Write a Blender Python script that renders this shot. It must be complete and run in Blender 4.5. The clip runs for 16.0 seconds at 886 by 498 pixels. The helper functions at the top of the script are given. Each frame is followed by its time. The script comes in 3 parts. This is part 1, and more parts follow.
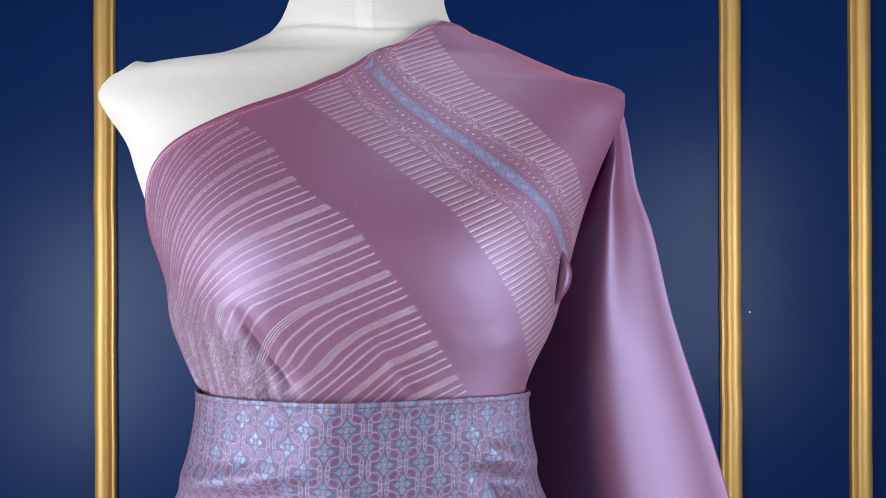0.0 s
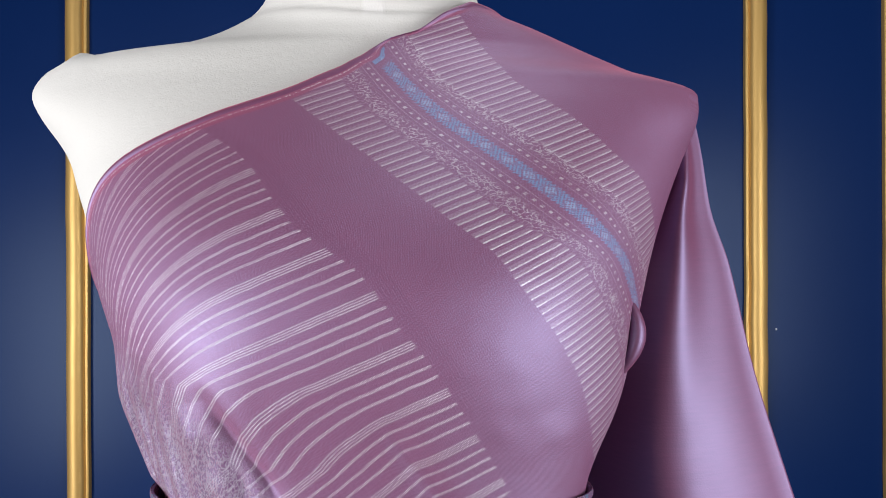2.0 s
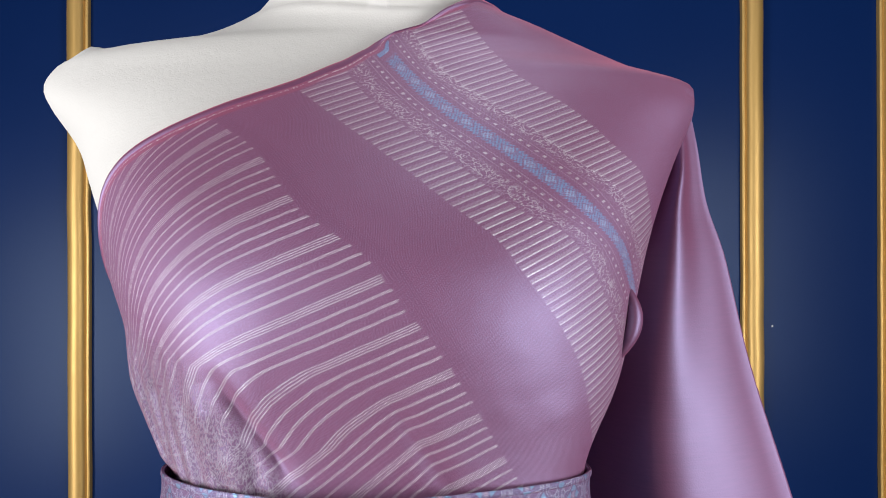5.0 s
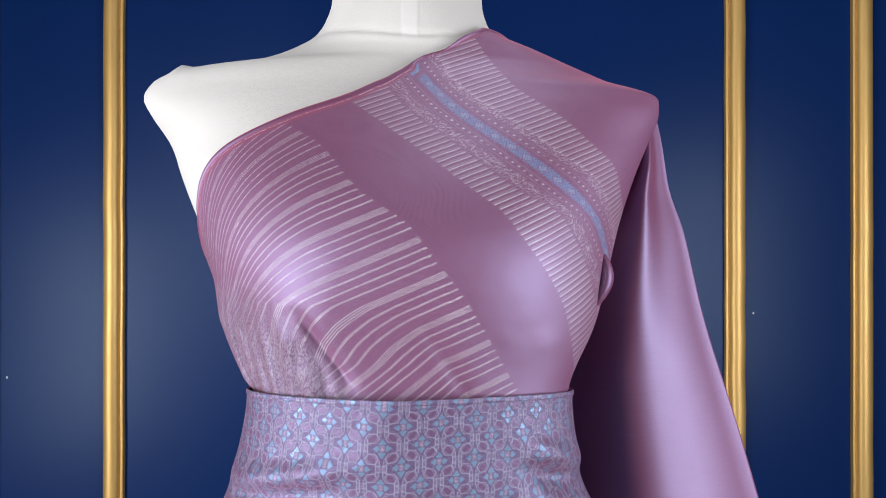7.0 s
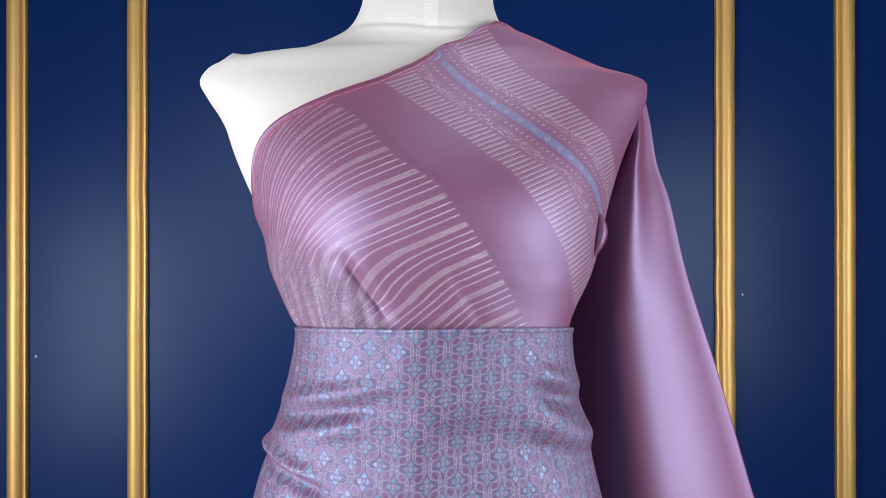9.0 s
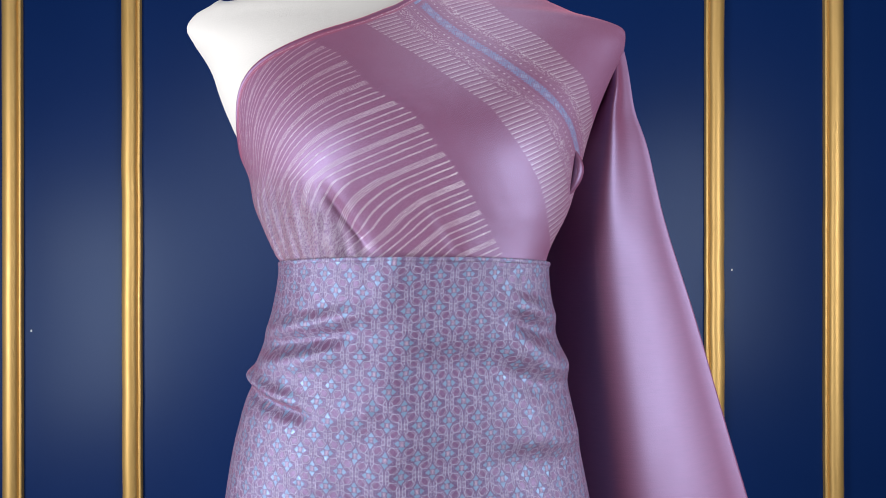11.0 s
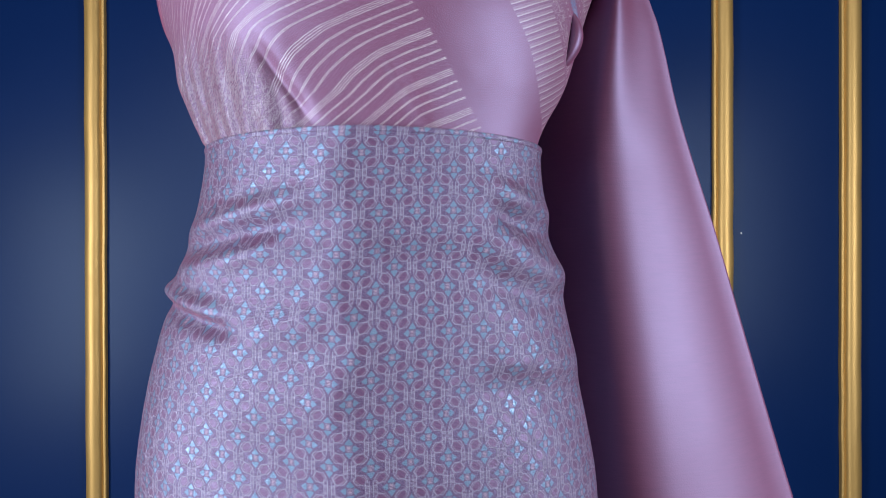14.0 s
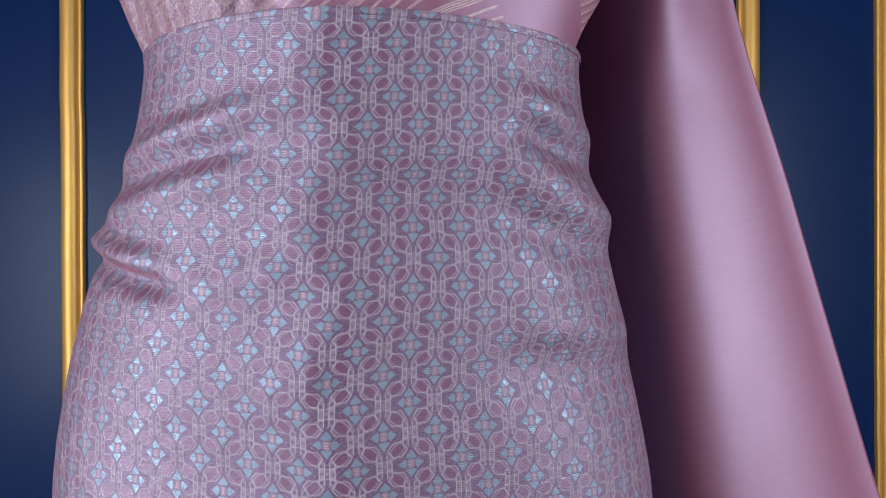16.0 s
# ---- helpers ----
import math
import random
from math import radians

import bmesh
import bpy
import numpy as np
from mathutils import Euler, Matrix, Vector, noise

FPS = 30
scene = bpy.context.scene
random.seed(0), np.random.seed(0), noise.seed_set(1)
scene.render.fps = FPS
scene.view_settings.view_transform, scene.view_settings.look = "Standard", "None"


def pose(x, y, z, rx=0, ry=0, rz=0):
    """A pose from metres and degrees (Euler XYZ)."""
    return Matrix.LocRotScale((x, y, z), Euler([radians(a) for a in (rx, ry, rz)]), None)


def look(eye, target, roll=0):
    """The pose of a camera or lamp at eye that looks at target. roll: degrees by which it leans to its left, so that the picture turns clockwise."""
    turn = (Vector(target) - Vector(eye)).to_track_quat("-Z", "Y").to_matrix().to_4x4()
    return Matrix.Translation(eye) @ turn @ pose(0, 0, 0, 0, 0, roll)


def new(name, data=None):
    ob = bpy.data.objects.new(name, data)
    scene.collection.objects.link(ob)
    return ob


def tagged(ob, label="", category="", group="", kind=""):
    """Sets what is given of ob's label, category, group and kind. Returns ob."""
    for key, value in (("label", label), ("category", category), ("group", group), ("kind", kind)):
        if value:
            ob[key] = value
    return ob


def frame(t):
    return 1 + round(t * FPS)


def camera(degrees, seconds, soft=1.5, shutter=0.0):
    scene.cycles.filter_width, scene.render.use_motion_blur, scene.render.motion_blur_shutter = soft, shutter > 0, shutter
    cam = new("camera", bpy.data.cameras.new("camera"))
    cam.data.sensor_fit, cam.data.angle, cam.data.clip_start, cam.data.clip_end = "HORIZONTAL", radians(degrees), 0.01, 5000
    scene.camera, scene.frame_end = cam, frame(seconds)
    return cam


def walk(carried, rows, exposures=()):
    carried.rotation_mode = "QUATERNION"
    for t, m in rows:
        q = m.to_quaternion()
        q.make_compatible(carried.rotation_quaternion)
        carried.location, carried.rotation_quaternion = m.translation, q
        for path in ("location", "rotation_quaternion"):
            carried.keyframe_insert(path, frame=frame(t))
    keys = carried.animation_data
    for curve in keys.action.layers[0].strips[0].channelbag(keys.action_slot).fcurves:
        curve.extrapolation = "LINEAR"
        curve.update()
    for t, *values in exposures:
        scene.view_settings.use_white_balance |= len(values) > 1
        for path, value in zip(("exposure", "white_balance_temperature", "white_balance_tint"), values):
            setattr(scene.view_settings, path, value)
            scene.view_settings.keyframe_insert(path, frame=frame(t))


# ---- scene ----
cam = camera(60.0, 16.0, soft=0.5)
# seconds, x, y, z, yaw, pitch, roll
ROWS = [
    (0.0, 0.0019, 0.0021, 1.1192, 0.419, 0.066, 0.230),
    (0.5, -0.0057, 0.0363, 1.1288, 0.162, 0.031, 0.227),
    (1.0, -0.0116, 0.0682, 1.1364, -0.033, -0.003, 0.225),
    (1.5, -0.0172, 0.0987, 1.1420, -0.165, -0.035, 0.230),
    (2.0, -0.0205, 0.1230, 1.1457, -0.216, -0.045, 0.236),
    (2.5, -0.0245, 0.1421, 1.1452, -0.243, -0.041, 0.245),
    (3.0, -0.0256, 0.1526, 1.1463, -0.277, -0.018, 0.254),
    (3.5, -0.0239, 0.1566, 1.1464, -0.322, 0.007, 0.259),
    (4.0, -0.0223, 0.1504, 1.1460, -0.366, 0.033, 0.273),
    (6.5, -0.0309, 0.0201, 1.1230, -0.365, 0.004, 0.030),
    (7.0, -0.0359, -0.0111, 1.1202, -0.340, 0.104, 0.016),
    (7.5, -0.0419, -0.0374, 1.1171, -0.351, 0.179, 0.015),
    (8.0, -0.0478, -0.0623, 1.1076, -0.395, 0.196, 0.029),
    (8.5, -0.0525, -0.0843, 1.0993, -0.450, 0.183, 0.057),
    (9.0, -0.0529, -0.1009, 1.0881, -0.460, 0.083, 0.092),
    (11.5, -0.0337, -0.1161, 1.0249, -0.542, -0.112, 0.070),
    (12.0, -0.0306, -0.1014, 1.0103, -0.535, -0.159, 0.087),
    (12.5, -0.0253, -0.0826, 0.9969, -0.536, -0.208, 0.098),
    (13.0, -0.0218, -0.0575, 0.9825, -0.600, -0.247, 0.107),
    (13.5, -0.0178, -0.0289, 0.9726, -0.657, -0.255, 0.115),
    (14.0, -0.0157, 0.0033, 0.9643, -0.669, -0.248, 0.135),
    (14.5, -0.0121, 0.0362, 0.9546, -0.641, -0.268, 0.171),
    (15.0, -0.0121, 0.0663, 0.9460, -0.588, -0.310, 0.224),
    (15.5, -0.0139, 0.0920, 0.9397, -0.532, -0.350, 0.277),
    (16.0, -0.0184, 0.1170, 0.9333, -0.523, -0.364, 0.322),
]
walk(cam, [(t, pose(x, y, z, 90 + pitch, roll, yaw)) for t, x, y, z, yaw, pitch, roll in ROWS],
     exposures=[(0.0, -0.03, 6450, 11), (4.2, -0.06, 6600, 11), (8.0, 0.0, 6400, 12), (11.4, 0.0, 6500, 12), (13.0, -0.08, 6150, 10), (14.6, -0.15, 6250, 10), (15.4, -0.15, 7050, 11), (16.0, -0.17, 7400, 12)])

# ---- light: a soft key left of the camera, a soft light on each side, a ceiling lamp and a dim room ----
world = bpy.data.worlds.new("studio")
scene.world = world
world.use_nodes = True
world.node_tree.nodes["Background"].inputs["Color"].default_value = (0.75, 0.85, 1.0, 1)
world.node_tree.nodes["Background"].inputs["Strength"].default_value = 0.004


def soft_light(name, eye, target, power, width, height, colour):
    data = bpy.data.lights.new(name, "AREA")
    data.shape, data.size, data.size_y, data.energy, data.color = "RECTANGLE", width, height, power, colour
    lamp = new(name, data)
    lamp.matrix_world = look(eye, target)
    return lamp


soft_light("softbox_key", (-0.95, -0.55, 1.25), (-0.05, 0.6, 0.95), 16, 0.6, 1.0, (0.97, 0.97, 1.0))
soft_light("softbox_side_left", (-1.48, -0.10, 0.78), (-0.15, 0.8, 0.70), 27, 0.4, 0.9, (0.96, 0.97, 1.0))
soft_light("softbox_side_right", (1.02, 0.0, 1.02), (0.30, 1.0, 0.82), 18, 0.4, 0.9, (0.96, 0.97, 1.0))
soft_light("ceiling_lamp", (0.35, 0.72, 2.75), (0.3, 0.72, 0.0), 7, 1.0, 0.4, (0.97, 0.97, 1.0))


# ---- node arithmetic ----
class Val:
    """A number in a node tree, with the usual operators."""

    def __init__(self, tree, socket):
        self.tree, self.socket = tree, socket

    def op(self, kind, *others, clamp=False):
        node = self.tree.nodes.new("ShaderNodeMath")
        node.operation, node.use_clamp = kind, clamp
        for i, o in enumerate((self, *others)):
            if isinstance(o, Val):
                self.tree.links.new(o.socket, node.inputs[i])
            else:
                node.inputs[i].default_value = o
        return Val(self.tree, node.outputs[0])

    def __add__(self, o): return self.op("ADD", o)
    def __radd__(self, o): return self.op("ADD", o)
    def __sub__(self, o): return self.op("SUBTRACT", o)
    def __rsub__(self, o): return self.op("MULTIPLY", -1.0).op("ADD", o)
    def __mul__(self, o): return self.op("MULTIPLY", o)
    def __rmul__(self, o): return self.op("MULTIPLY", o)
    def __truediv__(self, o): return self.op("DIVIDE", o)
    def __abs__(self): return self.op("ABSOLUTE")
    def wrap(self, p): return self.op("FLOORED_MODULO", p)
    def floor(self): return self.op("FLOOR")
    def sin(self): return self.op("SINE")
    def sqrt(self): return self.op("SQRT")
    def low(self, o): return self.op("MINIMUM", o)
    def high(self, o): return self.op("MAXIMUM", o)
    def unit(self): return self.op("ADD", 0.0, clamp=True)

    def below(self, edge, soft):
        """1 under edge, 0 over it, with a soft step."""
        return ((edge - self) / soft + 0.5).unit()

    def above(self, edge, soft):
        return ((self - edge) / soft + 0.5).unit()

    def between(self, a, b, soft):
        return self.above(a, soft) * self.below(b, soft)

    def saw(self, p):
        """Distance to the nearest multiple of p."""
        return abs((self + p / 2).wrap(p) - p / 2)


class Mat:
    """A material with a Principled shader and short ways to build its nodes."""

    def __init__(self, name):
        self.mat = bpy.data.materials.new(name)
        self.mat.use_nodes = True
        self.tree = self.mat.node_tree
        self.shader = self.tree.nodes["Principled BSDF"]

    def attribute(self, name):
        node = self.tree.nodes.new("ShaderNodeAttribute")
        node.attribute_name = name
        return Val(self.tree, node.outputs["Fac"])

    def place(self, scale=(1, 1, 1)):
        coord = self.tree.nodes.new("ShaderNodeTexCoord")
        mapping = self.tree.nodes.new("ShaderNodeMapping")
        mapping.inputs["Scale"].default_value = scale
        self.tree.links.new(coord.outputs["Object"], mapping.inputs["Vector"])
        return mapping.outputs[0]

    def vector(self, x, y, z=0.0):
        node = self.tree.nodes.new("ShaderNodeCombineXYZ")
        for i, o in enumerate((x, y, z)):
            if isinstance(o, Val):
                self.tree.links.new(o.socket, node.inputs[i])
            else:
                node.inputs[i].default_value = o
        return node.outputs[0]

    def noise(self, scale, detail=3.0, where=None, rough=0.55):
        node = self.tree.nodes.new("ShaderNodeTexNoise")
        node.inputs["Scale"].default_value, node.inputs["Detail"].default_value = scale, detail
        node.inputs["Roughness"].default_value = rough
        self.tree.links.new(where or self.place(), node.inputs["Vector"])
        return Val(self.tree, node.outputs["Fac"])

    def mix(self, fac, a, b):
        node = self.tree.nodes.new("ShaderNodeMix")
        node.data_type = "RGBA"
        for i, o in ((0, fac), (6, a), (7, b)):
            if isinstance(o, Val):
                self.tree.links.new(o.socket, node.inputs[i])
            elif isinstance(o, tuple):
                node.inputs[i].default_value = (*o, 1)
            elif isinstance(o, float):
                node.inputs[i].default_value = o
            else:
                self.tree.links.new(o, node.inputs[i])
        return node.outputs[2]

    def put(self, **values):
        for key, o in values.items():
            socket = self.shader.inputs[key.replace("_", " ")]
            if isinstance(o, Val):
                self.tree.links.new(o.socket, socket)
            elif isinstance(o, tuple):
                socket.default_value = (*o, 1)
            elif isinstance(o, (int, float)):
                socket.default_value = o
            else:
                self.tree.links.new(o, socket)
        return self

    def bump(self, height, distance, strength=1.0):
        node = self.tree.nodes.new("ShaderNodeBump")
        node.inputs["Distance"].default_value, node.inputs["Strength"].default_value = distance, strength
        self.tree.links.new(height.socket, node.inputs["Height"])
        self.tree.links.new(node.outputs[0], self.shader.inputs["Normal"])
        return self


# ---- materials ----
PINK, PINK_DEEP = (0.198, 0.043, 0.088), (0.130, 0.025, 0.057)
LILAC = (0.60, 0.60, 0.98)
SILVER, STEEL_BLUE = (0.90, 0.92, 0.95), (0.13, 0.34, 0.58)


def blue_paint():
    m = Mat("blue_wall_paint")
    cloud, fine = m.noise(1.6, 4), m.noise(60, 4)
    m.put(Base_Color=m.mix(cloud, (0.0019, 0.0140, 0.074), (0.0033, 0.0195, 0.098)),
          Roughness=0.27 + 0.12 * cloud, Specular_IOR_Level=0.14, Specular_Tint=(0.68, 0.84, 1.0))
    return m.bump(fine + 1.0 * m.noise(9, 3), 0.0004, 0.3).mat


def gold_paint():
    m = Mat("gold_moulding_paint")
    streak = m.noise(7, 5, m.place((9, 9, 0.5)))
    worn = m.noise(26, 4)
    m.put(Base_Color=m.mix(streak.between(0.35, 0.75, 0.5), (0.52, 0.31, 0.085), (0.66, 0.43, 0.15)),
          Metallic=0.6, Roughness=0.40 + 0.16 * worn)
    return m.bump(streak + 0.3 * worn, 0.0008, 0.4).mat


def calico():
    m = Mat("mannequin_calico")
    place = m.place()
    weave = m.noise(900, 2, place)
    felt = m.noise(140, 4, place)
    split = m.tree.nodes.new("ShaderNodeSeparateXYZ")
    m.tree.links.new(place, split.inputs[0])
    x, z = Val(m.tree, split.outputs[0]), Val(m.tree, split.outputs[2])
    # a sewn tape down the middle of the neck
    tape = abs(x + 0.056 + 0.001 * felt).below(0.0060, 0.0022) * z.above(1.275, 0.006)
    cream = m.mix(m.noise(7, 4, place), (0.54, 0.53, 0.50), (0.62, 0.61, 0.58))
    m.put(Base_Color=m.mix(0.35 * tape, cream, (0.72, 0.71, 0.69)), Roughness=0.9, Specular_IOR_Level=0.12,
          Sheen_Weight=0.15)
    return m.bump(0.6 * weave + felt + 1.2 * tape, 0.0006, 0.5).mat


def silk_base(m):
    m.put(Specular_Tint=LILAC, Specular_IOR_Level=0.95, IOR=1.78, Sheen_Weight=0.42, Sheen_Roughness=0.35, Sheen_Tint=(1.0, 0.27, 0.36))


def plain_silk():
    m = Mat("plain_pink_silk")
    slub = m.noise(60, 3, m.place((1, 1, 12)))
    silk_base(m)
    m.put(Base_Color=m.mix(slub, (0.110, 0.019, 0.048), (0.165, 0.033, 0.076)), Roughness=0.51 + 0.06 * m.noise(30, 3), IOR=1.84)
    return m.bump(0.4 * slub + 0.6 * m.noise(900, 2), 0.0003, 0.3).mat


def banded_silk():
    """Shot silk with long silver stripes, bars, ornament and a blue centre band."""
    m = Mat("banded_pink_silk")
    q, s, rim = m.attribute("across"), m.attribute("along"), m.attribute("rim")
    gather, round_, down = m.attribute("gather"), m.attribute("round"), m.attribute("down")
    where = m.vector(q, s)
    jitter = m.noise(90, 2, where) - 0.5
    broken = m.noise(1, 3, m.vector(q * 420.0, s * 1500.0)).above(0.44, 0.16)
    sj = s + 0.0009 * jitter
    # long stripes in groups: three pairs of dotted threads, then a bundle of four
    group = sj.wrap(0.0262)
    pair = abs(group - 0.003).low(abs(group - 0.0085)).low(abs(group - 0.0140))
    line = abs(pair - 0.00036).below(0.00018, 0.00022).high(0.14 * pair.below(0.0004, 0.0003))
    bundle = abs(group - 0.0188).low(abs(group - 0.0199)).low(abs(group - 0.0210)).low(abs(group - 0.0221)).below(0.00020, 0.00025)
    bundle = bundle.high(0.05 * group.between(0.0180, 0.0230, 0.0004))
    fade = 0.80 + 0.5 * m.noise(1, 2, m.vector(q * 14.0, s * 40.0))
    edge = -0.1005 + 0.003 * (m.noise(1, 1, m.vector(0.0, (s / 0.0066).floor() * 3.7)) - 0.5)
    long_zone = ((edge - q) / 0.001 + 0.5).unit()
    dots = (q * 9400.0 + 6.0 * jitter + (s / 0.00082).floor() * 1.9).sin()
    stripes = (line + bundle).unit() * long_zone * (0.35 + 0.65 * broken) * (0.52 + 0.58 * dots)
    # short bars on both sides of the ornament
    bar = sj.wrap(0.0042)
    bars = bar.between(0.0006, 0.0031, 0.0004) * (0.28 + 0.72 * bar.between(0.0006, 0.0014, 0.0003)) * (0.5 + 1.0 * m.noise(1, 2, m.vector(q * 22.0, s * 30.0)))
    zigzag = 0.002 * (m.noise(1, 1, m.vector(0.0, (s / 0.0042).floor() * 5.3)) - 0.5)
    bar_zone = (q + zigzag).between(-0.050, -0.024, 0.0006) + (q + zigzag).between(0.021, 0.044, 0.0006)
    fleck = m.noise(1, 2, m.vector(q * 1500.0, s * 1100.0)).above(0.42, 0.2)
    bars = 0.66 * bars * (0.75 + 0.35 * (s * 15000.0).sin()) * bar_zone.unit() * (0.35 + 0.65 * fleck)
    # scroll-like ornament and rows of small squares
    curl = abs(m.noise(430, 2, where) - 0.5).below(0.026, 0.03)
    scroll = curl * abs(abs(q) - 0.0185).below(0.0040, 0.003)
    square_row = abs(abs(abs(q) - 0.0098) + 0.0003 * jitter).below(0.0008, 0.0004)
    squares = abs((s + 0.0006 * jitter).saw(0.0046)).below(0.0008, 0.0004) * square_row * (0.15 + 0.85 * m.noise(1, 2, m.vector(q * 900.0, s * 260.0)).above(0.45, 0.2))
    rows = abs(abs(abs(q) - 0.0098) - 0.0022).below(0.0002, 0.0002) * s.saw(0.0011).below(0.0004, 0.0003)
    # the blue band: zigzag edges, slanting floats and a row of diamonds
    speck = m.noise(1, 2, m.vector(q * 900.0, s * 900.0)).above(0.44, 0.16)
    half = 0.0047 - 1.3 * (s + q * 0.5).saw(0.0026)
    float_a = ((s - q * 0.8) * 3600.0).sin().above(-0.1, 0.7)
    float_b = ((s + q * 0.8) * 3600.0).sin().above(-0.1, 0.7)
    lozenge = s.saw(0.0118) * 0.8 + abs(q)
    seam = abs(lozenge - 0.0034).below(0.0004, 0.0004)
    inner = lozenge.below(0.0026, 0.0008)
    blue = (half - abs(q)).above(0.0, 0.0008) * (0.25 + 0.75 * float_a.high(0.7 * float_b)) * (1.0 - 0.65 * seam) * (0.35 + 0.65 * speck)
    blue = blue * rim.above(0.0165, 0.003) + rim.between(0.0088, 0.0120, 0.0006) * abs(q).below(0.0058, 0.0008) * (0.4 + 0.6 * speck)
    # specks of silver left along the neckline's selvedge
    dash = rim.between(0.0046, 0.0056, 0.0004) * m.noise(1, 2, m.vector(q * 1100.0, rim * 900.0)).above(0.54, 0.08)
    silver = (1.1 * stripes * fade + bars + 0.45 * scroll + 0.5 * squares + 0.25 * rows).unit() * rim.above(0.0075, 0.001)
    silver = (silver + 0.7 * dash * q.below(0.03, 0.01)).unit()
    crumple = abs(m.noise(1, 3, m.vector(round_ * 640.0, down * 360.0)) - 0.5).below(0.050, 0.05)
    silver = (silver * (1.0 - 0.7 * gather) + 0.24 * gather * crumple).unit()
    # the ground: crossed plum and lilac threads, and a few plain ribs beside the stripes
    weave = 0.38 * (q * 7600.0).sin() * (s * 7600.0).sin() + 2.6 * (m.noise(1, 2, m.vector(q * 1900.0, s * 1900.0)) - 0.5)
    slub = m.noise(1, 3, m.vector(q * 60.0, s * 700.0))
    ground = m.mix(slub, PINK_DEEP, PINK)
    grain = m.noise(1, 2, m.vector(q * 1300.0, s * 3200.0))
    ground = m.mix(0.6 * grain.between(0.5, 0.9, 0.2), ground, (0.30, 0.12, 0.22))
    ground = m.mix((0.85 * weave).unit(), ground, (0.30, 0.24, 0.41))
    ground = m.mix((-1.0 * weave).unit(), ground, (0.060, 0.012, 0.032))
    # darker ground in the gathers: shade of the hollows put into the colour
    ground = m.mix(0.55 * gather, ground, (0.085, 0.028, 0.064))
    ribs = (q * 4200.0).sin().above(0.2, 0.6) * q.between(-0.100, -0.0915, 0.001)
    ground = m.mix(0.28 * ribs, ground, (0.10, 0.022, 0.05))
    ground = m.mix(0.45 * rim.below(0.0078, 0.001) * q.below(0.05, 0.01), ground, (0.36, 0.045, 0.085))
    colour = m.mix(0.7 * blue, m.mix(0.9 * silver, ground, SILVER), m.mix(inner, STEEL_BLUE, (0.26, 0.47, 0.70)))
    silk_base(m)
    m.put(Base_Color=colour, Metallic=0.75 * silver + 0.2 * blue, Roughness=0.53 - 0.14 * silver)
    crease = m.noise(55, 3, where)
    return m.bump(1.3 * silver + 1.0 * blue + 0.30 * weave + 1.5 * crease + 9.0 * gather * crumple, 0.00016, 0.5).mat


